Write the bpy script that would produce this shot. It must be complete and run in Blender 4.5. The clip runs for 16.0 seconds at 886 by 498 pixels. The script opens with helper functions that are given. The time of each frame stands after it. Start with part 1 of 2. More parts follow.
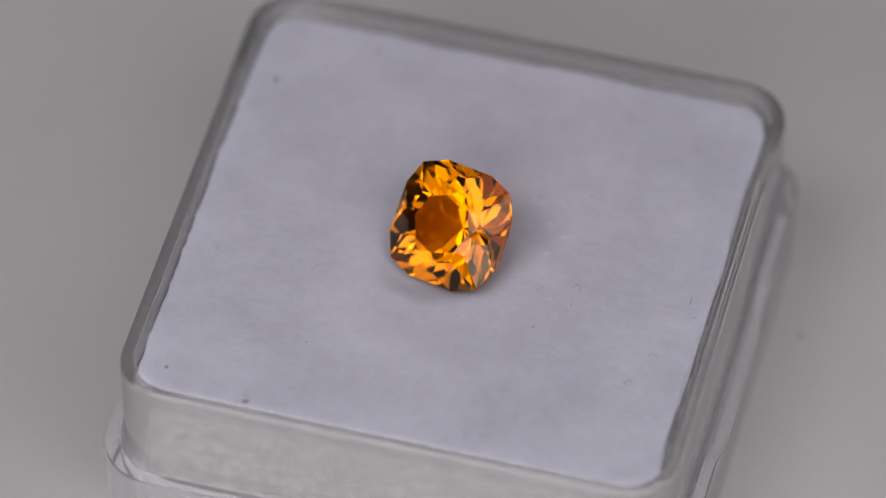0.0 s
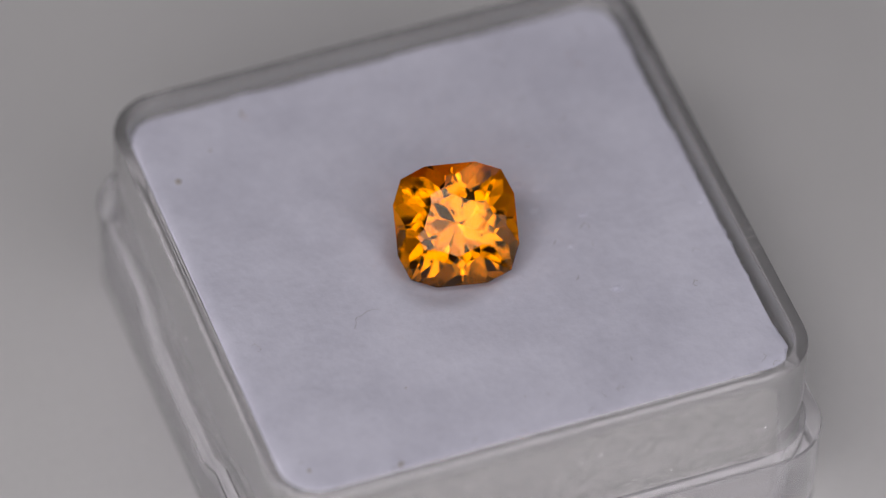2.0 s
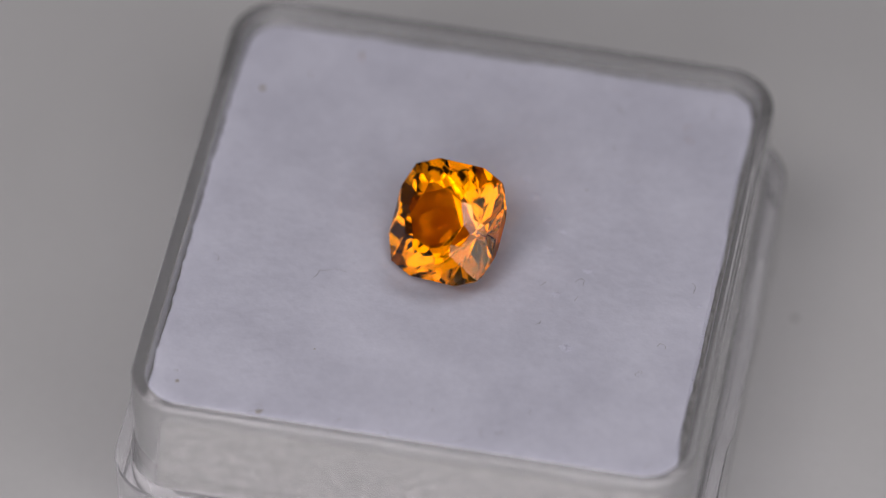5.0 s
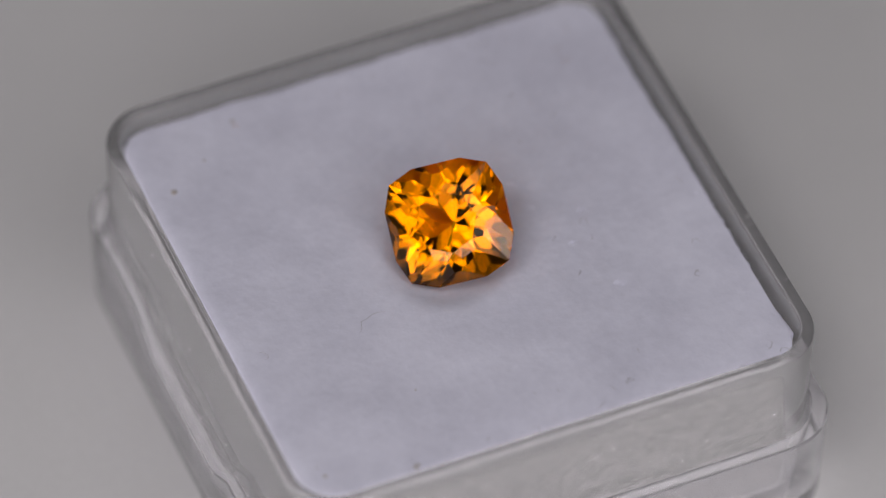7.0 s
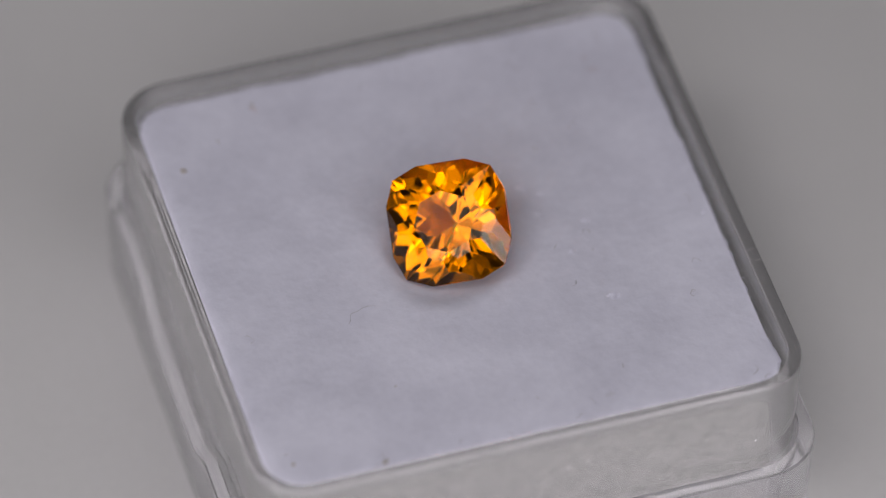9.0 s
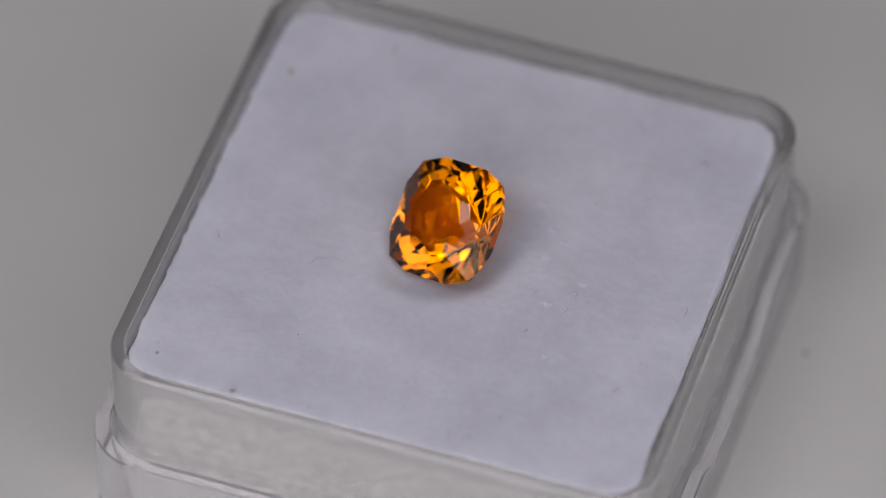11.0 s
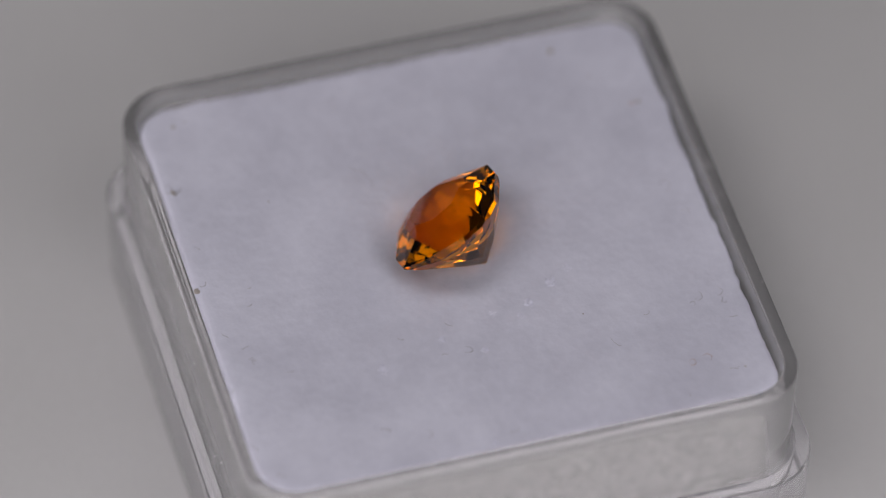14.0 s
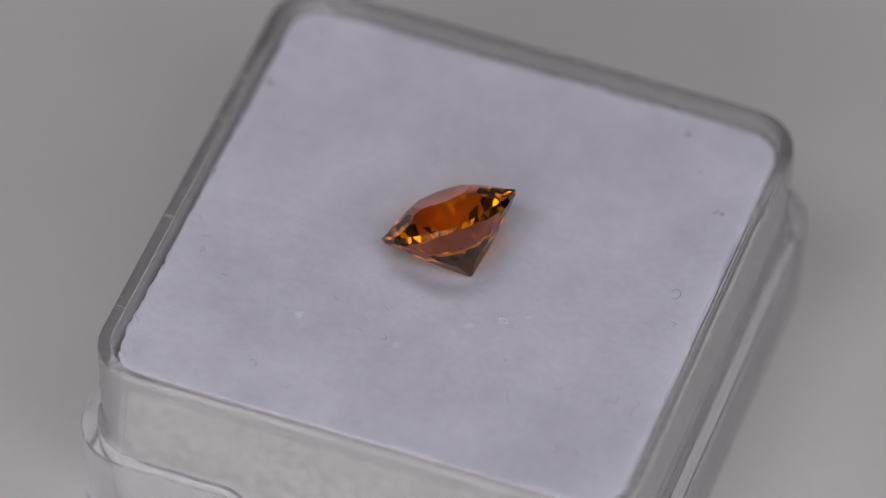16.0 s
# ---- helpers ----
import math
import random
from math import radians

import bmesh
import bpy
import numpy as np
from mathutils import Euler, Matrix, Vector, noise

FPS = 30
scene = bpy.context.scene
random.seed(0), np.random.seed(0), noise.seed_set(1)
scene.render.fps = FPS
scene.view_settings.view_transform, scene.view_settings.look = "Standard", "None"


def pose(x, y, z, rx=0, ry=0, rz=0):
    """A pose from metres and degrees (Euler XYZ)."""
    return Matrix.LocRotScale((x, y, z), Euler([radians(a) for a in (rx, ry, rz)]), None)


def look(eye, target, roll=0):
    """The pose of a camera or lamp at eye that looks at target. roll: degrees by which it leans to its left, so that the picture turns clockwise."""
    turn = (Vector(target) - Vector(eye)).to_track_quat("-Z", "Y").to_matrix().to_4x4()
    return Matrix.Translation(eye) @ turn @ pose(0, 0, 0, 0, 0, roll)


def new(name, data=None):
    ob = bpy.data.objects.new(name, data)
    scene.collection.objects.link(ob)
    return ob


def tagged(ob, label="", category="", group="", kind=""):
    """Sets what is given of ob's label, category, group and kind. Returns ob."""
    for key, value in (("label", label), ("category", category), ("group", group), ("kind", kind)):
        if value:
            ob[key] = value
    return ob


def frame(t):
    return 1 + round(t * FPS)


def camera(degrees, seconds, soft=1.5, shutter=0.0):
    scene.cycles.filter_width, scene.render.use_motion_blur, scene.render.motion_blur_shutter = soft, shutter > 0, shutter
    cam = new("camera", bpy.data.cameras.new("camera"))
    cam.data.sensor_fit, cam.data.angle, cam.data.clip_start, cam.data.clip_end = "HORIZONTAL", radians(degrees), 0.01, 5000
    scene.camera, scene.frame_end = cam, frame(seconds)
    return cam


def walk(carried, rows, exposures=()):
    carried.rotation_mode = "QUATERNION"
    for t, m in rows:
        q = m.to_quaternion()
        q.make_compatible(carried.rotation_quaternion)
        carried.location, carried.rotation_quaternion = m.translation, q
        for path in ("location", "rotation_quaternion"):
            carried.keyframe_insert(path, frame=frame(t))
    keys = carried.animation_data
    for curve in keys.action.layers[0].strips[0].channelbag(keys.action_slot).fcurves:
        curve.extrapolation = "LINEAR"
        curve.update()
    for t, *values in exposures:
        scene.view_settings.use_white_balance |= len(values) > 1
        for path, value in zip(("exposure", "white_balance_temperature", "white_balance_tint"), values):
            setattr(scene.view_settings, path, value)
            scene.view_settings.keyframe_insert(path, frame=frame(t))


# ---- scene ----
MM = 0.001
TOP = 11.3  # height of the pad's surface over the turntable, in mm

# ---------------------------------------------------------------- camera
cam = camera(7.78, 16.0, soft=1.0)
cam.data.dof.use_dof = True
cam.data.dof.focus_distance = 0.3361
cam.data.dof.aperture_fstop = 19.0
EYE = pose(-0.00038, -0.22397, 0.26595, 41.301, -0.778, 0.886)
walk(cam, [(0.0, EYE), (16.0, EYE)])

# ---------------------------------------------------------------- light
world = bpy.data.worlds.new("world")
scene.world = world
world.use_nodes = True
world.node_tree.nodes["Background"].inputs["Color"].default_value = (0.9, 0.95, 1.0, 1)
world.node_tree.nodes["Background"].inputs["Strength"].default_value = 0.05


def lamp(name, eye, target, sx, sy, watts, colour, shape="RECTANGLE"):
    data = bpy.data.lights.new(name, "AREA")
    data.shape, data.size, data.size_y = shape, sx, sy
    data.energy, data.color = watts, colour
    ob = new(name, data)
    ob.matrix_world = look(eye, target)
    return ob


WHITE = (1.0, 0.965, 0.985)
strip = lamp("softbox_left", (-0.112, -0.314, 0.258), (0, 0, 0.01), 0.090, 0.17, 0.11, WHITE)
strip.matrix_world = strip.matrix_world @ Matrix.Translation((0.033, 0.072, 0)) @ Matrix.Rotation(radians(24), 4, "Z")
# added low fill: makes up for light the narrow left strip lacks
lamp("fill_front", (-0.125, -0.35, 0.155), (0, 0, 0.01), 0.40, 0.19, 0.58, WHITE)
# added fill that lifts the left side, no known source stands here
lamp("fill_far_left", (-0.225, -0.16, 0.45), (0, 0, 0.01), 0.18, 0.18, 0.40, WHITE)
# added fill: gives the stone's right-hand rays something bright to meet
lamp("fill_right", (0.205, -0.245, 0.235), (0, 0, 0.01), 0.26, 0.35, 0.28, WHITE)
# invented high fill, brightens the stone when it faces the camera
lamp("fill_top", (0.0, -0.21, 0.465), (0, 0, 0.01), 0.60, 0.22, 0.39, WHITE)
lamp("lamp_right", (0.222, -0.20, 0.20), (0, 0, 0.01), 0.09, 0.09, 0.07, WHITE)
# ambient fill from overhead, added; not a known fixture
lamp("fill_overhead", (0.1, 0.1, 0.82), (0.1, 0.1, 0), 0.5, 0.4, 0.36, (0.98, 0.965, 1.0))
scene.view_settings.exposure = -0.06


# ---------------------------------------------------------------- materials
def material(name):
    mat = bpy.data.materials.new(name)
    mat.use_nodes = True
    nt = mat.node_tree
    return mat, nt, nt.nodes["Principled BSDF"]


def noise_ramp(nt, scale, lo, hi, a, b, detail=4.0, rough=0.55, seed=0.0):
    """Object-space noise through a two-colour ramp; returns the colour socket and the factor socket."""
    co = nt.nodes.new("ShaderNodeTexCoord")
    mp = nt.nodes.new("ShaderNodeMapping")
    mp.inputs["Location"].default_value = (seed, seed * 0.7, seed * 0.3)
    nt.links.new(co.outputs["Object"], mp.inputs["Vector"])
    nz = nt.nodes.new("ShaderNodeTexNoise")
    nz.inputs["Scale"].default_value, nz.inputs["Detail"].default_value = scale, detail
    nz.inputs["Roughness"].default_value = rough
    nt.links.new(mp.outputs["Vector"], nz.inputs["Vector"])
    rp = nt.nodes.new("ShaderNodeValToRGB")
    rp.color_ramp.elements[0].position, rp.color_ramp.elements[1].position = lo, hi
    rp.color_ramp.elements[0].color, rp.color_ramp.elements[1].color = (*a, 1), (*b, 1)
    nt.links.new(nz.outputs["Fac"], rp.inputs["Fac"])
    return rp.outputs["Color"], nz.outputs["Fac"]


def multiply(nt, a, b):
    mx = nt.nodes.new("ShaderNodeMix")
    mx.data_type, mx.blend_type = "RGBA", "MULTIPLY"
    mx.inputs[0].default_value = 1.0
    nt.links.new(a, mx.inputs[6])
    nt.links.new(b, mx.inputs[7])
    return mx.outputs[2]


def bump(nt, bsdf, height, strength, distance, under=None):
    bp = nt.nodes.new("ShaderNodeBump")
    bp.inputs["Strength"].default_value, bp.inputs["Distance"].default_value = strength, distance
    nt.links.new(height, bp.inputs["Height"])
    if under:
        nt.links.new(under, bp.inputs["Normal"])
    nt.links.new(bp.outputs["Normal"], bsdf.inputs["Normal"])
    return bp.outputs["Normal"]


def pad_material():
    mat, nt, b = material("white flocked foam")
    big, bf = noise_ramp(nt, 160, 0.32, 0.7, (0.575, 0.57, 0.667), (0.685, 0.68, 0.784), 6)
    fine, ff = noise_ramp(nt, 2600, 0.25, 0.75, (0.93, 0.93, 0.94), (1, 1, 1), 6)
    clump, cf = noise_ramp(nt, 700, 0.40, 0.66, (0.965, 0.965, 0.967), (1.02, 1.02, 1.02), 4, seed=7.0)
    nt.links.new(multiply(nt, multiply(nt, big, fine), clump), b.inputs["Base Color"])
    b.inputs["Roughness"].default_value = 0.95
    b.inputs["Specular IOR Level"].default_value = 0.15
    b.inputs["Sheen Weight"].default_value = 0.15
    n1 = bump(nt, b, bf, 0.10, 0.0006)
    n1 = bump(nt, b, cf, 0.16, 0.00025, n1)
    bump(nt, b, ff, 0.35, 0.00006, n1)
    return mat


def clear_material(name, tint, rough, scratch, clear):
    mat, nt, b = material(name)
    b.inputs["Base Color"].default_value = (*tint, 1)
    b.inputs["Transmission Weight"].default_value = clear
    b.inputs["IOR"].default_value = 1.49
    _, f = noise_ramp(nt, 400, 0.3, 0.7, (0, 0, 0), (1, 1, 1), 3)
    mr = nt.nodes.new("ShaderNodeMapRange")
    mr.inputs["From Min"].default_value, mr.inputs["From Max"].default_value = 0.35, 0.75
    mr.inputs["To Min"].default_value, mr.inputs["To Max"].default_value = rough, rough + 0.05
    nt.links.new(f, mr.inputs["Value"])
    nt.links.new(mr.outputs["Result"], b.inputs["Roughness"])
    _, g = noise_ramp(nt, 120, 0.3, 0.7, (0, 0, 0), (1, 1, 1), 2, seed=3.0)
    bump(nt, b, g, scratch, 0.0006)
    return mat


def gem_material():
    """Tinted refraction under a clear, untinted surface gloss."""
    mat, nt, b = material("orange gemstone")
    out = nt.nodes["Material Output"]
    nt.nodes.remove(b)
    inside = nt.nodes.new("ShaderNodeBsdfRefraction")
    inside.inputs["Color"].default_value = (0.955, 0.565, 0.010, 1)
    inside.inputs["IOR"].default_value = 1.6
    inside.inputs["Roughness"].default_value = 0.004
    gloss = nt.nodes.new("ShaderNodeBsdfGlossy")
    gloss.inputs["Color"].default_value = (0.985, 0.88, 0.80, 1)
    gloss.inputs["Roughness"].default_value = 0.004
    fres = nt.nodes.new("ShaderNodeFresnel")
    fres.inputs["IOR"].default_value = 1.6
    mix = nt.nodes.new("ShaderNodeMixShader")
    nt.links.new(fres.outputs[0], mix.inputs[0])
    nt.links.new(inside.outputs[0], mix.inputs[1])
    nt.links.new(gloss.outputs[0], mix.inputs[2])
    nt.links.new(mix.outputs[0], out.inputs["Surface"])
    return mat


def turntable_material():
    mat, nt, b = material("matt white plastic")
    c, f = noise_ramp(nt, 45, 0.3, 0.7, (0.57, 0.56, 0.562), (0.61, 0.60, 0.602), 4)
    c2, f2 = noise_ramp(nt, 1800, 0.3, 0.7, (0.97, 0.97, 0.97), (1, 1, 1), 4)
    nt.links.new(multiply(nt, c, c2), b.inputs["Base Color"])
    b.inputs["Roughness"].default_value = 0.55
    b.inputs["Specular IOR Level"].default_value = 0.3
    bump(nt, b, f2, 0.1, 0.00005)
    return mat


def plain(name, a, c, scale, rough, relief=0.001):
    mat, nt, b = material(name)
    col, f = noise_ramp(nt, scale, 0.3, 0.7, a, c, 5)
    nt.links.new(col, b.inputs["Base Color"])
    b.inputs["Roughness"].default_value = rough
    bump(nt, b, f, 0.15, relief)
    return mat


M_PAD = pad_material()
M_TRAY = clear_material("clear acrylic tray", (0.92, 0.91, 0.92), 0.015, 0.014, 0.85)
M_SHELL = clear_material("clear acrylic shell", (0.82, 0.81, 0.83), 0.02, 0.010, 0.89)
M_GEM = gem_material()
M_TURN = turntable_material()
M_FIBRE = plain("grey lint", (0.24, 0.23, 0.24), (0.36, 0.35, 0.355), 3000, 0.9, 0.0001)
M_RUST = plain("reddish lint", (0.30, 0.17, 0.13), (0.42, 0.26, 0.2), 3000, 0.9)
M_SPECK = plain("brown grey speck", (0.27, 0.24, 0.22), (0.42, 0.38, 0.36), 4000, 0.9)
M_BLOCK = plain("grey foam", (0.17, 0.166, 0.163), (0.36, 0.35, 0.343), 1900, 0.95, 0.00012)
M_SMUDGE = plain("grey smudge", (0.34, 0.33, 0.33), (0.44, 0.43, 0.43), 4000, 0.9)
M_DUST = plain("pale dust", (0.75, 0.74, 0.72), (0.9, 0.9, 0.88), 4000, 0.8)
M_TUFT = plain("pale nap", (0.59, 0.585, 0.675), (0.68, 0.675, 0.77), 2500, 0.95, 0.0001)
M_WALL = plain("grey wall paint", (0.13, 0.13, 0.13), (0.17, 0.17, 0.17), 6, 0.9)
M_TABLE = plain("pale table laminate", (0.30, 0.29, 0.28), (0.36, 0.35, 0.34), 20, 0.5)


# ---------------------------------------------------------------- mesh helpers
def mesh_of(name, bm, mat, smooth=False):
    bmesh.ops.recalc_face_normals(bm, faces=bm.faces)
    me = bpy.data.meshes.new(name)
    bm.to_mesh(me)
    bm.free()
    me.materials.append(mat)
    if smooth:
        for p in me.polygons:
            p.use_smooth = True
        me.set_sharp_from_angle(angle=radians(32))
    return me


def part(name, bm, mat, parent, label="", smooth=False):
    ob = new(name, mesh_of(name, bm, mat, smooth))
    ob.parent = parent
    return tagged(ob, label)


def thing(name, label, category, group="", kind=""):
    return tagged(new(name), label, category, group, kind)


def rounded(a, r, arc=10, side=24):
    """A square of half width a with corner radius r, counter-clockwise, in mm."""
    pts = []
    for k in range(4):
        cx, cy = [(1, 1), (-1, 1), (-1, -1), (1, -1)][k]
        for i in range(arc + 1):
            t = radians(90 * k + 90 * i / arc)
            pts.append((cx * (a - r) + r * math.cos(t), cy * (a - r) + r * math.sin(t)))
        nx, ny = [(-1, 1), (-1, -1), (1, -1), (1, 1)][k]
        x0, y0 = pts[-1]
        t = radians(90 * (k + 1))
        x1, y1 = nx * (a - r) + r * math.cos(t), ny * (a - r) + r * math.sin(t)
        for i in range(1, side):
            f = i / side
            pts.append((x0 + (x1 - x0) * f, y0 + (y1 - y0) * f))
    return pts


def loft(bm, rings, close_first=False, close_last=False):
    """Skin a list of equally long rings of (x, y, z) in mm."""
    made = [[bm.verts.new((x * MM, y * MM, z * MM)) for x, y, z in ring] for ring in rings]
    n = len(made[0])
    for r0, r1 in zip(made, made[1:]):
        for i in range(n):
            bm.faces.new((r0[i], r0[(i + 1) % n], r1[(i + 1) % n], r1[i]))
    if close_first:
        bm.faces.new(made[0][::-1])
    if close_last:
        bm.faces.new(made[-1])
    return made


BOX_X, BOX_Y = 0.38, 0.14  # the box sits a little off the turning axis


def ring(a, r, z, arc=10, side=24):
    return [(x + BOX_X, y + BOX_Y, z(x, y) if callable(z) else z) for x, y in rounded(a, r, arc, side)]


# ---------------------------------------------------------------- room, table, turntable
def slab(name, x0, x1, y0, y1, z0, z1, mat, label, category):
    bm = bmesh.new()
    bmesh.ops.create_cube(bm, size=1)
    for v in bm.verts:
        v.co = (x0 + (v.co.x + 0.5) * (x1 - x0), y0 + (v.co.y + 0.5) * (y1 - y0), z0 + (v.co.z + 0.5) * (z1 - z0))
    return tagged(new(name, mesh_of(name, bm, mat)), label, category, kind="structure")


slab("table_top", -0.7, 0.7, -0.7, 0.7, -0.06, -0.018, M_TABLE, "pale laminate work table", "table")
# unseen enclosure, added: its dark grey keeps the stone's reflections contrasty
slab("ceiling", -0.7, 0.7, -0.7, 0.7, 0.85, 0.9, M_WALL, "plain grey ceiling, added out of view to close in the light", "ceiling")
slab("unseen_wall_north", -0.7, 0.7, 0.65, 0.7, -0.018, 0.85, M_WALL, "plain grey wall, added out of view to close in the light", "wall")
slab("unseen_wall_south", -0.7, 0.7, -0.7, -0.65, -0.018, 0.85, M_WALL, "plain grey wall, added out of view to close in the light", "wall")
slab("unseen_wall_east", 0.65, 0.7, -0.65, 0.65, -0.018, 0.85, M_WALL, "plain grey wall, added out of view to close in the light", "wall")
slab("unseen_wall_west", -0.7, -0.65, -0.65, 0.65, -0.018, 0.85, M_WALL, "plain grey wall, added out of view to close in the light", "wall")


def build_turntable():
    top = thing("turntable", "round matt white plastic turntable turning on the table", "turntable")
    bm = bmesh.new()
    prof = [(78, -18), (88, -18), (90, -17), (90, -1.2), (89.6, -0.4), (88.8, 0.0)]
    rings = [[(r * math.cos(2 * math.pi * i / 96), r * math.sin(2 * math.pi * i / 96), z) for i in range(96)] for r, z in prof]
    loft(bm, rings, True, True)
    part("disc", bm, M_TURN, top)
    for x, y, r in ((17.45, 8.45, 0.2),):
        part("speck", blob(x, y, 0.02, r, 5), M_SMUDGE, top, "small grey smudge on the white disc")
    return top


def blob(x, y, z, r, seed):
    """A small ragged flat crumb, in mm."""
    rng = random.Random(seed)
    bm = bmesh.new()
    bmesh.ops.create_icosphere(bm, subdivisions=2, radius=1.0)
    for v in bm.verts:
        k = r * (0.75 + 0.5 * rng.random())
        v.co = ((x + v.co.x * k) * MM, (y + v.co.y * k) * MM, (z + v.co.z * r * 0.25) * MM)
    return bm


def strand(points, radius):
    """A thin lint strand through points in mm: a four-sided tube, smoothly curved."""
    dense = []
    n = len(points)
    for i in range(n - 1):
        p0, p1, p2, p3 = (Vector(points[max(0, min(n - 1, i + k))]) for k in (-1, 0, 1, 2))
        for j in range(6):
            t = j / 6
            dense.append(0.5 * ((2 * p1) + (p2 - p0) * t + (2 * p0 - 5 * p1 + 4 * p2 - p3) * t * t + (3 * p1 - p0 - 3 * p2 + p3) * t ** 3))
    dense.append(Vector(points[-1]))
    bm = bmesh.new()
    rings = []
    for i, c in enumerate(dense):
        d = (dense[min(i + 1, len(dense) - 1)] - dense[max(i - 1, 0)]).normalized()
        u = d.cross(Vector((0.3, 0.2, 1))).normalized()
        w = d.cross(u)
        r = radius * (1.0 - 0.5 * abs(2 * i / (len(dense) - 1) - 1) ** 3)
        rings.append([tuple(c + r * (math.cos(k * math.pi / 2) * u + math.sin(k * math.pi / 2) * w)) for k in range(4)])
    loft(bm, rings, True, True)
    return bm


# ---------------------------------------------------------------- display box
RIM = TOP + 0.75


def shell_top(x, y):
    """The lower shell's edge: lower between the finger notches of two opposite sides."""
    if abs(x) < 13:
        return TOP - 5.2
    k = min(1.0, max(0.0, (6.45 - abs(y)) / 2.2))
    return TOP - 5.2 - 1.5 * k


def build_box():
    box = thing("gem_display_box", "small clear acrylic gem box with white foam pad, on turntable", "box")
    # upper tray: open cup with rounded rim
    bm = bmesh.new()
    rings = [ring(12.6, 1.4, 0.95), ring(14.0, 2.0, 0.95), ring(14.45, 2.6, 1.3), ring(14.55, 2.7, 3.0), ring(14.7, 2.8, RIM - 0.18), ring(14.66, 2.76, RIM - 0.06),
             ring(14.54, 2.66, RIM), ring(14.08, 2.2, RIM), ring(13.98, 2.12, RIM - 0.05), ring(13.94, 2.08, RIM - 0.15), ring(13.86, 2.0, TOP - 1.0), ring(13.8, 1.9, 1.8), ring(13.2, 1.5, 1.5)]
    loft(bm, rings, True, True)
    tray = part("tray", bm, M_TRAY, box, "clear acrylic tray with rounded rim", True)
    tray.visible_shadow = False
    # lower shell: wider, with finger notches in two opposite sides
    bm = bmesh.new()
    low = [ring(14.5, 2.4, 0.02, 10, 120), ring(15.3, 2.9, 0.06, 10, 120), ring(15.42, 3.0, 0.3, 10, 120), ring(15.46, 3.05, 2.0, 10, 120),
           ring(15.54, 3.1, lambda x, y: shell_top(x, y) - 0.12, 10, 120), ring(15.46, 3.05, shell_top, 10, 120),
           ring(14.87, 2.9, shell_top, 10, 120), ring(14.8, 2.85, lambda x, y: shell_top(x, y) - 0.1, 10, 120),
           ring(14.78, 2.85, 2.0, 10, 120), ring(14.6, 2.6, 0.95, 10, 120), ring(14.2, 2.2, 0.9, 10, 120)]
    loft(bm, low, True, True)
    shell = part("lower_shell", bm, M_SHELL, box, "clear acrylic outer shell with finger notches", True)
    shell.visible_shadow = False
    # foam pad
    bm = bmesh.new()

    def ragged(a, r, z, amp):
        out = []
        for x, y in rounded(a, r, 16, 120):
            n = noise.noise(Vector((x * 0.35, y * 0.35, 1.7))) * 0.12 + noise.noise(Vector((x * 2.6, y * 2.6, z))) * amp
            rough = 1.0 + 2.2 * max(0.0, 1 - math.hypot(x - 13, y + 9) / 7)
            s = 1 + (n * rough + 0.0) / a
            out.append((x * s + BOX_X - 0.1, y * s + BOX_Y, z + noise.noise(Vector((x * 1.5, y * 1.5, 9))) * 0.03))
        return out

    rings = [ragged(13.6, 1.9, TOP - 0.62, 0.0), ragged(13.7, 1.9, TOP - 0.58, 0.0), ragged(13.72, 1.9, TOP - 0.40, 0.03), ragged(13.69, 1.9, TOP - 0.16, 0.10), ragged(13.58, 1.85, TOP - 0.04, 0.06)]

    def surface(x, y):
        u, v = (x + 0.25) * -0.61 + (y + 0.3) * -0.79, (x + 0.25) * 0.79 + (y + 0.3) * -0.61
        return TOP - 0.55 * math.exp(-((u / 3.3) ** 2 + (v / 2.9) ** 2) ** 3) + 0.04 * noise.noise(Vector((x * 0.4, y * 0.4, 3.0))) + 0.010 * noise.noise(Vector((x * 1.7, y * 1.7, 5.0)))

    base = rounded(13.42, 1.75, 16, 120)
    for i in range(40):
        s = (1 - i / 40) ** 1.2 if i else 1.0
        f = 1 - s
        rings.append([(x * s + BOX_X + (-0.25 - BOX_X) * f, y * s + BOX_Y + (-0.3 - BOX_Y) * f, surface(x * s + BOX_X + (-0.25 - BOX_X) * f, y * s + BOX_Y + (-0.3 - BOX_Y) * f)) for x, y in base])
    loft(bm, rings, True, True)
    pad = part("foam_pad", bm, M_PAD, box, "white flocked foam pad with lint on it", True)
    bm = bmesh.new()
    loft(bm, [ring(13.2, 1.5, 1.54), ring(13.58, 1.8, 1.9), ring(13.76, 1.95, TOP - 0.9), ring(13.7, 1.9, TOP - 0.64)], True, True)
    part("foam_block", bm, M_BLOCK, box, "grey foam block under the white pad")
    lint(pad, tray)
    return box


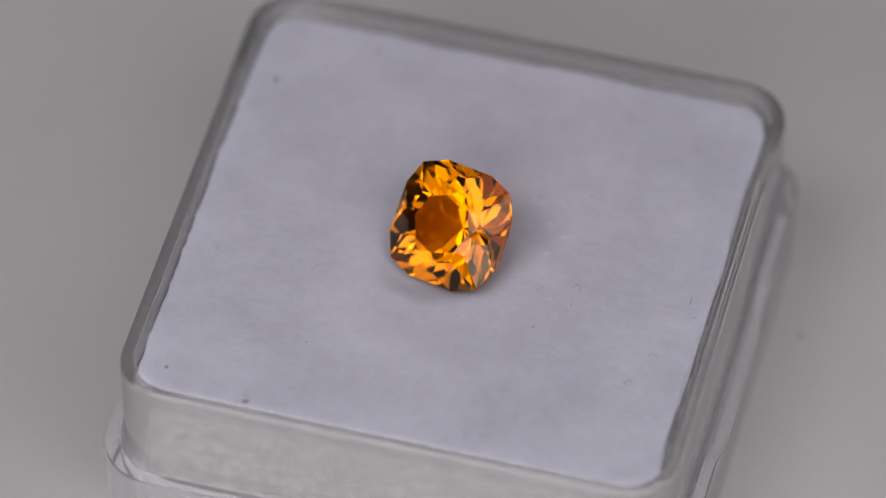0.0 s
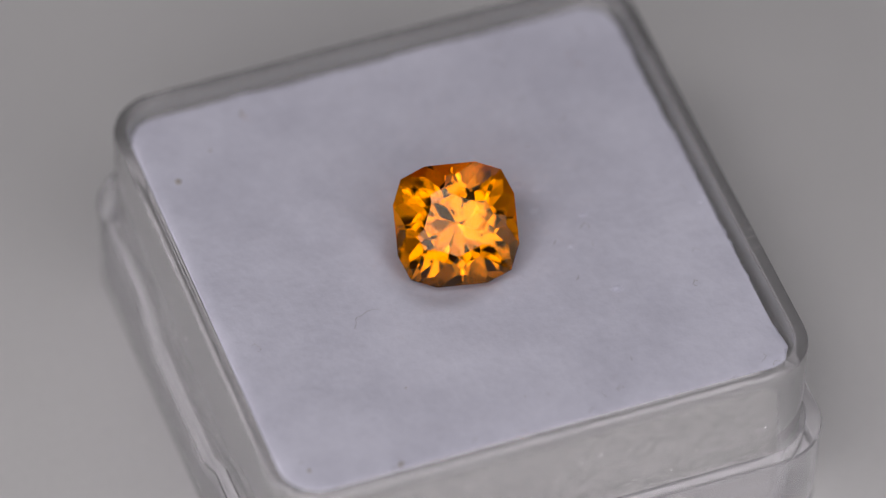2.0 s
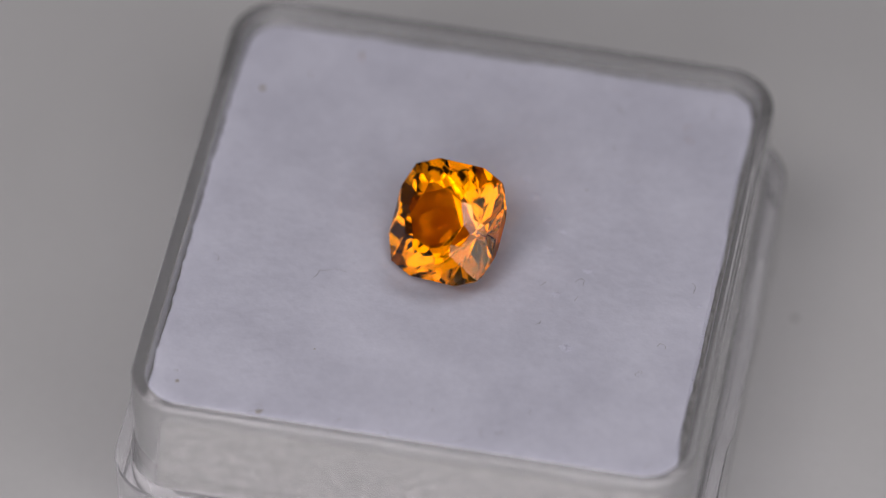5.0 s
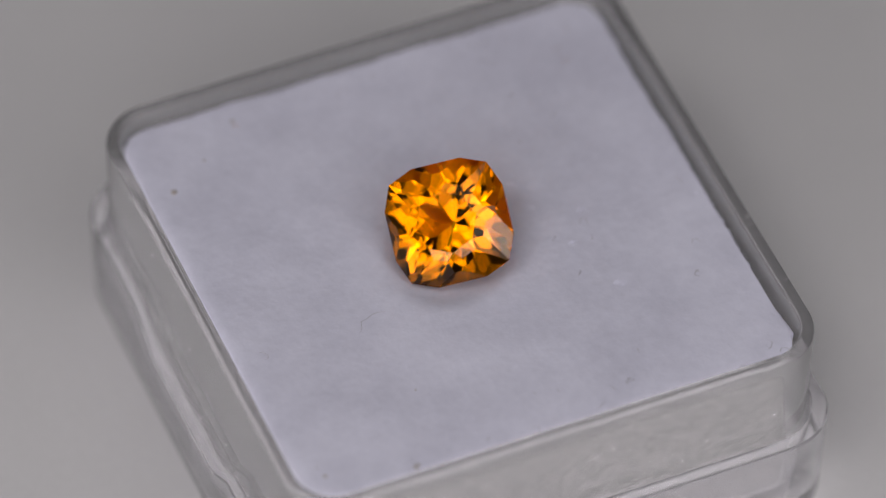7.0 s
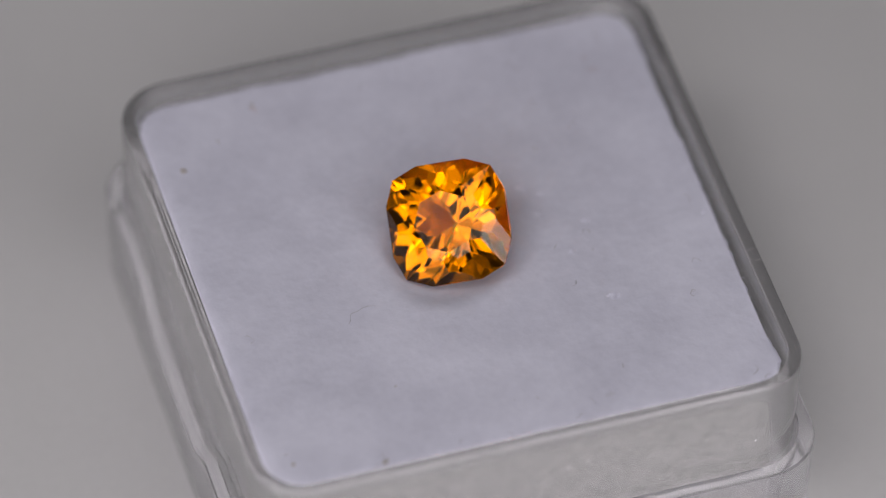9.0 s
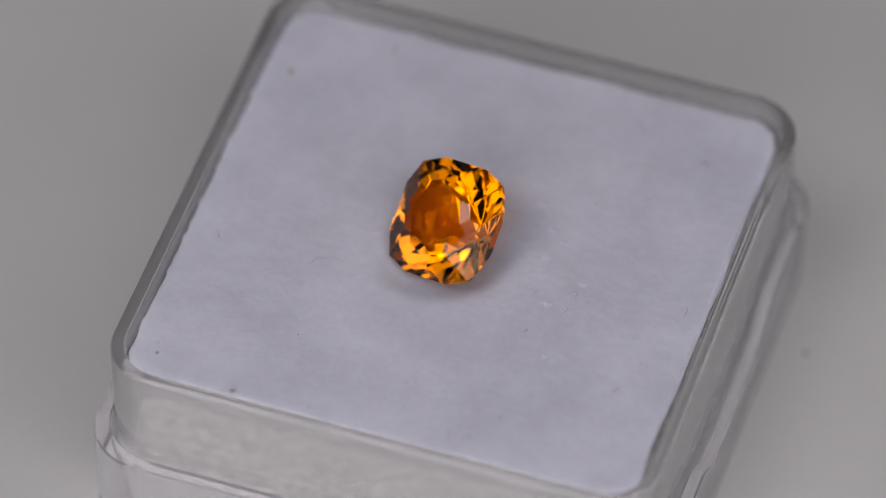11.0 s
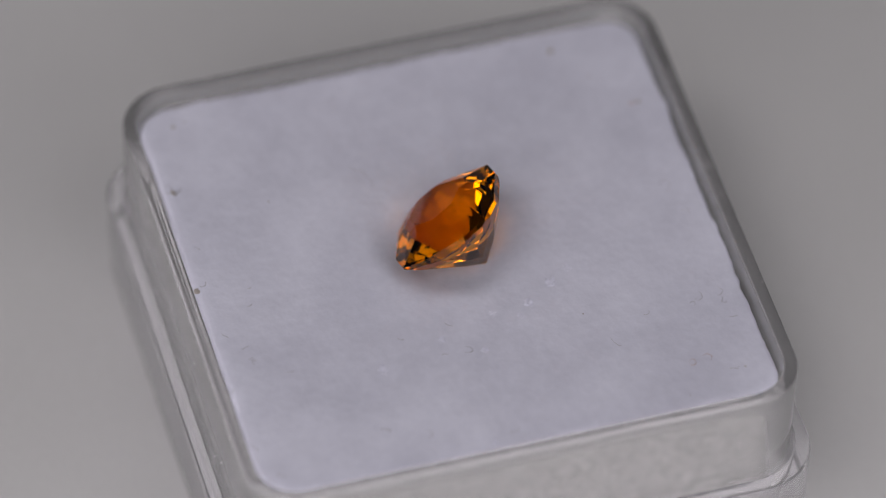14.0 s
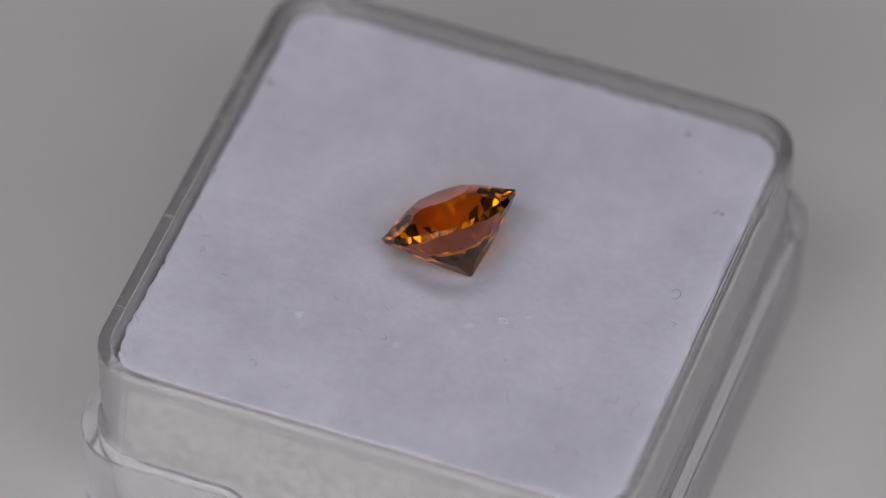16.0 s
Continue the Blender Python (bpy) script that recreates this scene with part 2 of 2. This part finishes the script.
def lint(pad, tray):
    def fibre(seed, x, y, length, curl, heading, radius=0.0115, mat=M_FIBRE):
        rng = random.Random(seed)
        pts, a = [], radians(heading)
        px, py = x - 0.5 * length * math.cos(a), y - 0.5 * length * math.sin(a)
        for i in range(7):
            pts.append((px, py, TOP + 0.02 + 0.05 * rng.random()))
            px, py = px + length / 6 * math.cos(a), py + length / 6 * math.sin(a)
            a += radians(curl * (0.2 + 1.2 * rng.random()) + rng.uniform(-42, 42))
        part("fibre", strand(pts, radius), mat, pad)

    # x, y, length, curl, heading
    fibre(1, 7.05, -0.75, 1.0, -30, 60)
    fibre(2, 5.2, -1.6, 0.5, 10, 40)
    fibre(3, 7.0, -2.3, 0.4, 10, 100)
    fibre(4, 5.5, -4.3, 0.45, 25, 30)
    fibre(5, 4.8, -11.6, 0.7, 40, 120)
    fibre(6, 6.1, -10.3, 0.4, 0, 70)
    fibre(7, 2.9, -13.0, 0.6, 40, 0)
    fibre(8, 6.7, -13.6, 0.8, 30, 100)
    fibre(9, 8.6, 6.3, 0.9, 35, 20)
    fibre(10, 7.3, 8.5, 0.5, 8, 60)
    fibre(11, 7.3, 11.3, 1.0, 42, 10)
    fibre(12, 7.0, 12.8, 0.9, 36, 80)
    fibre(13, 8.6, 12.7, 0.5, 10, 70)
    fibre(14, 12.0, 11.7, 0.6, 20, 50)
    fibre(15, -6.0, -2.8, 2.2, -14, 55, 0.010)
    fibre(16, -11.4, -3.4, 0.9, 62, 10)
    fibre(17, 11.55, -6.4, 0.95, 72, 20)
    fibre(37, 11.9, -4.3, 0.8, -48, 60)
    fibre(38, -7.75, -12.85, 0.55, 60, 100)
    fibre(39, -7.2, -13.2, 0.6, -50, -20)
    fibre(40, -7.35, -12.8, 0.4, 80, 30)
    fibre(18, 12.6, -13.1, 0.9, -35, 140)
    fibre(19, 4.0, -12.1, 0.5, 10, 70)
    fibre(20, -0.8, 12.6, 1.4, 25, 100)
    fibre(21, 1.2, 12.9, 0.8, 70, 60)
    fibre(22, 7.4, 12.6, 0.7, 40, 10)
    fibre(23, 10.4, -13.0, 0.9, 30, 140)
    fibre(24, 12.6, -12.6, 0.7, 20, 30)
    fibre(25, -3.4, -12.6, 0.4, 10, 160)
    fibre(26, 1.2, -11.1, 0.35, 0, 100)
    fibre(27, 0.1, -10.9, 0.25, 0, 20)
    fibre(28, 4.7, -12.0, 0.3, 20, 90)
    fibre(29, -0.5, -13.1, 0.7, 50, 30)
    fibre(30, -7.3, -12.4, 0.8, -30, 30)
    fibre(31, 13.0, -0.3, 0.8, 55, 80)
    fibre(32, -7.1, 12.2, 0.6, 12, 90, 0.02, M_RUST)
    fibre(33, 11.4, 9.9, 1.0, 30, 40, 0.011, M_RUST)
    fibre(34, 10.6, 10.8, 0.8, -25, 100, 0.010, M_RUST)
    fibre(35, -11.9, -11.2, 0.5, 50, 0)
    fibre(36, 6.9, 11.0, 0.6, -50, 140)
    for i, (x, y, r) in enumerate(((-7.5, -13.0, 0.12), (-7.36, -12.92, 0.1), (-11.95, -11.8, 0.1), (-11.9, 9.0, 0.17), (-0.5, -13.5, 0.18), (-5.5, -8.3, 0.05),
                                   (13.0, 9.0, 0.06), (6.3, 5.3, 0.05), (11.9, 12.3, 0.05), (-7.2, 12.5, 0.1), (-9.6, 10.5, 0.07))):
        part("speck", blob(x, y, TOP + 0.01, r, 60 + i), M_SPECK, pad)
    # pale tufts pulled up where the stone has lain
    rng = random.Random(77)
    for x, y, r in ((4.76, 2.82, 0.30), (3.69, 4.32, 0.36), (5.04, 0.81, 0.28), (5.55, 2.15, 0.22), (5.99, -2.19, 0.32), (7.16, -5.65, 0.34), (3.06, 5.42, 0.26), (7.31, -0.29, 0.24), (13.4, -1.5, 0.12)):
        bm = bmesh.new()
        for i in range(70):
            a, q, h = rng.uniform(0, 2 * math.pi), r * rng.random() ** 0.6, rng.uniform(0, 2 * math.pi)
            root = Vector((x + q * math.cos(a), y + 0.7 * q * math.sin(a), TOP - 0.03))
            tip = root + Vector((0.22 * r / 0.3 * math.cos(h), 0.22 * r / 0.3 * math.sin(h), rng.uniform(0.01, 0.09) * (1.1 - q / r)))
            w = Vector((-math.sin(h), math.cos(h), 0.2)) * 0.03
            vs = [bm.verts.new(p * MM) for p in (root - w, root + w, root + Vector((0, 0, 0.05)), tip)]
            for tri in ((0, 1, 3), (1, 2, 3), (2, 0, 3), (0, 2, 1)):
                bm.faces.new([vs[n] for n in tri])
        part("tuft", bm, M_TUFT, pad)
    # loose nap along the cut edge of the pad
    rng = random.Random(31)
    bm = bmesh.new()
    edge = rounded(13.45, 1.8, 16, 120)
    for i in range(900):
        k = rng.randrange(len(edge))
        x, y = edge[k]
        if i > 420 and not (x > 9 and y < 2):
            continue
        a = math.atan2(y, x) + rng.uniform(-1.2, 1.2)
        n = rng.uniform(0.12, 0.38)
        base = Vector((x + BOX_X - 0.1, y + BOX_Y, TOP - 0.1))
        tip = base + Vector((n * math.cos(a), n * math.sin(a), rng.uniform(-0.05, 0.16)))
        side = Vector((-math.sin(a), math.cos(a), 0.3)) * 0.022
        vs = [bm.verts.new(p * MM) for p in (base - side, base + side, base + Vector((0, 0, 0.03)), tip)]
        for tri in ((0, 1, 3), (1, 2, 3), (2, 0, 3), (0, 2, 1)):
            bm.faces.new([vs[q] for q in tri])
    tagged(part("edge_nap", bm, M_PAD, pad, "loose white nap along the pad's edge"), kind="stuff")
    # hair caught on the tray's side
    part("fibre", strand([(-14.86, y, z) for y, z in ((0.3, 9.4), (0.8, 9.3), (1.0, 8.7), (1.35, 8.1), (1.3, 7.5), (1.6, 7.0))], 0.02), M_FIBRE, tray)
    part("fibre", strand([(x, -15.05, z) for x, z in ((7.9, 8.7), (8.3, 9.1), (8.6, 8.5), (8.2, 8.2), (8.9, 8.2), (9.6, 8.5), (10.4, 9.1))], 0.016), M_FIBRE, tray)
    # fine dust on the outer faces of the tray
    rng = random.Random(12)
    bm = bmesh.new()
    for i in range(300):
        s, u, z = rng.randrange(4), rng.uniform(-12, 12), rng.uniform(3.2, 10.6)
        x, y = [(14.68, u), (-14.68, u), (u, 14.68), (u, -14.68)][s]
        r = 0.014 + 0.032 * rng.random() ** 4
        m = Matrix.Translation(((x + BOX_X) * MM, (y + BOX_Y) * MM, z * MM)) @ Matrix.Scale(r * MM, 4)
        bmesh.ops.create_icosphere(bm, subdivisions=1, radius=1.0, matrix=m)
    dust = part("dust", bm, M_DUST, tray, "pale dust grains on the clear walls")
    tagged(dust, kind="stuff")


# ---------------------------------------------------------------- gemstone
DEPTH = 3.42  # culet under the girdle, mm
CROWN = 1.15  # table over the girdle, mm
# seconds, tilt, lean, spin and the girdle's centre on the pad, in degrees and mm: the stone rocks a little in its dent
SEATS = [(2.40, 44.05, -113.4, 75.2, 0.113, -0.45, 2.146), (2.95, 45.0, -121.0, 74.4, -0.023, -0.517, 2.318), (4.2, 45.0, -121.0, 74.4, -0.023, -0.517, 2.318),
         (5.4, 40.8, -127.6, 77.2, -0.162, -0.159, 2.082)]


def build_gem():
    """A square cushion brilliant cut out of a block, facet by facet; girdle plane at z = 0, in mm."""
    bm = bmesh.new()
    bmesh.ops.create_cube(bm, size=12.0)

    def cut(az, angle, dist_r, z):
        """Facet whose slope is angle from the girdle plane, through the point at radius dist_r and height z on azimuth az; angle > 0: crown, < 0: pavilion, 90: upright."""
        a = radians(abs(angle))
        n = Vector((math.sin(a) * math.cos(radians(az)), math.sin(a) * math.sin(radians(az)), math.cos(a) * (1 if angle > 0 else -1)))
        p = Vector((dist_r * math.cos(radians(az)), dist_r * math.sin(radians(az)), z))
        res = bmesh.ops.bisect_plane(bm, geom=bm.verts[:] + bm.edges[:] + bm.faces[:], plane_co=p, plane_no=n, clear_outer=True, dist=1e-5)
        edges = [e for e in res["geom_cut"] if isinstance(e, bmesh.types.BMEdge)]
        if len(edges) > 2:
            bmesh.ops.contextual_create(bm, geom=edges)

    outline = [(90 * k, 3.157) for k in range(4)] + [(90 * k + t * 22.3, 3.417) for k in range(4) for t in (-1, 1)]
    for az, d in outline:
        cut(az, 90, d, 0)
    # pavilion: sixteen narrow facets that meet in the culet, sixteen over them, then the halves under the girdle
    for k in range(16):
        cut(22.5 * k, -(39.6 if k % 2 else 41.2), 0, -DEPTH)
        side = k % 4 in (0, 3)
        cut(22.5 * k + 11.25, -(47.0 if side else 43.5), 1.65, -DEPTH + 1.65 * math.tan(radians(41.0)))
        r, z, slope = ((2.45, -1.18, 52.0), (2.60, -1.085, 50.0), (2.75, -0.99, 47.0), (2.60, -1.085, 50.0))[k % 4]
        cut(22.5 * k, -slope, r, z)
    # crown: mains through the corners of the table, stars, breaks that rise from the girdle's corners
    for k in range(8):
        cut(45 * k, 25.5 if k % 2 == 0 else 25.8, 1.62, CROWN)
        cut(45 * k + 22.5, 20.0, 1.62 * math.cos(radians(22.5)), CROWN)
        cut(45 * k + 22.5, 30.0, 3.417, 0.15)
    for k in range(4):
        cut(90 * k, 44.0, 3.157, 0.15)
    # halves under the girdle: one to each edge of the corners, two to each side
    halves = [(az, d, 56.0) for az, d in outline if d > 3.2] + [(90 * k + t * 11.25, 3.417 * math.cos(radians(11.25)), 61.0) for k in range(4) for t in (-1, 1)]
    for az, d, under in halves:
        cut(az, -under, d, -0.17)
    cut(0, 0.0001, 0, CROWN)
    for v in bm.verts:
        v.co *= MM
    bmesh.ops.recalc_face_normals(bm, faces=bm.faces)
    gem = thing("gemstone", "faceted orange cushion-cut gemstone lying tilted on the white pad", "gemstone")

    def side_of(f):
        return "table" if f.normal.z > 0.999 else "crown" if f.normal.z > 0.05 else "pavilion" if f.normal.z < -0.05 else "girdle"

    for name in ("table", "crown", "girdle", "pavilion"):
        piece = bm.copy()
        piece.normal_update()
        bmesh.ops.delete(piece, geom=[f for f in piece.faces if side_of(f) != name], context="FACES")
        me = bpy.data.meshes.new(name)
        piece.to_mesh(me)
        piece.free()
        me.materials.append(M_GEM)
        new(name, me).parent = gem
    bm.free()
    return gem


def gem_pose(t):
    if t <= SEATS[0][0]:
        row = SEATS[0][1:]
    elif t >= SEATS[-1][0]:
        row = SEATS[-1][1:]
    else:
        k = max(i for i in range(len(SEATS)) if SEATS[i][0] <= t)
        f = (t - SEATS[k][0]) / (SEATS[k + 1][0] - SEATS[k][0])
        f = f * f * (3 - 2 * f)
        row = [p + (q - p) * f for p, q in zip(SEATS[k][1:], SEATS[k + 1][1:])]
    tilt, lean, spin, x, y, z = row
    m = Matrix.Rotation(radians(lean), 4, "Z") @ Matrix.Rotation(radians(tilt), 4, "Y") @ Matrix.Rotation(radians(spin - lean), 4, "Z")
    return Matrix.Translation((x * MM, y * MM, (TOP + z) * MM)) @ m


turntable = build_turntable()
box = build_box()
gem = build_gem()


# ---------------------------------------------------------------- movement
TURNS = [(0.0, -13.7), (0.5, -5.9), (1.0, 3.2), (1.5, 12.15), (2.0, 21.1), (2.45, 29.2), (2.63, 31.6), (2.8, 29.4), (3.0, 25.8), (3.5, 16.5), (4.0, 7.6), (4.2, 4.0),
         (4.6, -3.2), (4.9, -8.6), (5.05, -10.4), (5.2, -8.4), (5.5, -3.0), (5.9, 4.2), (6.3, 11.5), (6.5, 15.3), (7.0, 24.1), (7.5, 32.9), (7.68, 36.2), (7.83, 37.7), (8.0, 35.9), (8.5, 27.0),
         (9.0, 18.0), (9.2, 14.5), (9.9, 2.1), (10.6, -10.4), (11.3, -22.9), (11.5, -26.7), (12.0, -35.9), (12.5, -45.0), (13.0, -54.4), (13.5, -63.7), (14.0, -73.0), (14.5, -82.1), (15.0, -91.2),
         (15.5, -100.4), (16.0, -109.5)]


def motions():
    walk(turntable, [(t, pose(0, 0, 0, 0, 0, a)) for t, a in TURNS])
    walk(box, [(t, pose(0, 0, 0, 0, 0, a)) for t, a in TURNS])
    walk(gem, [(t, pose(0, 0, 0, 0, 0, a) @ gem_pose(t)) for t, a in TURNS])


motions()
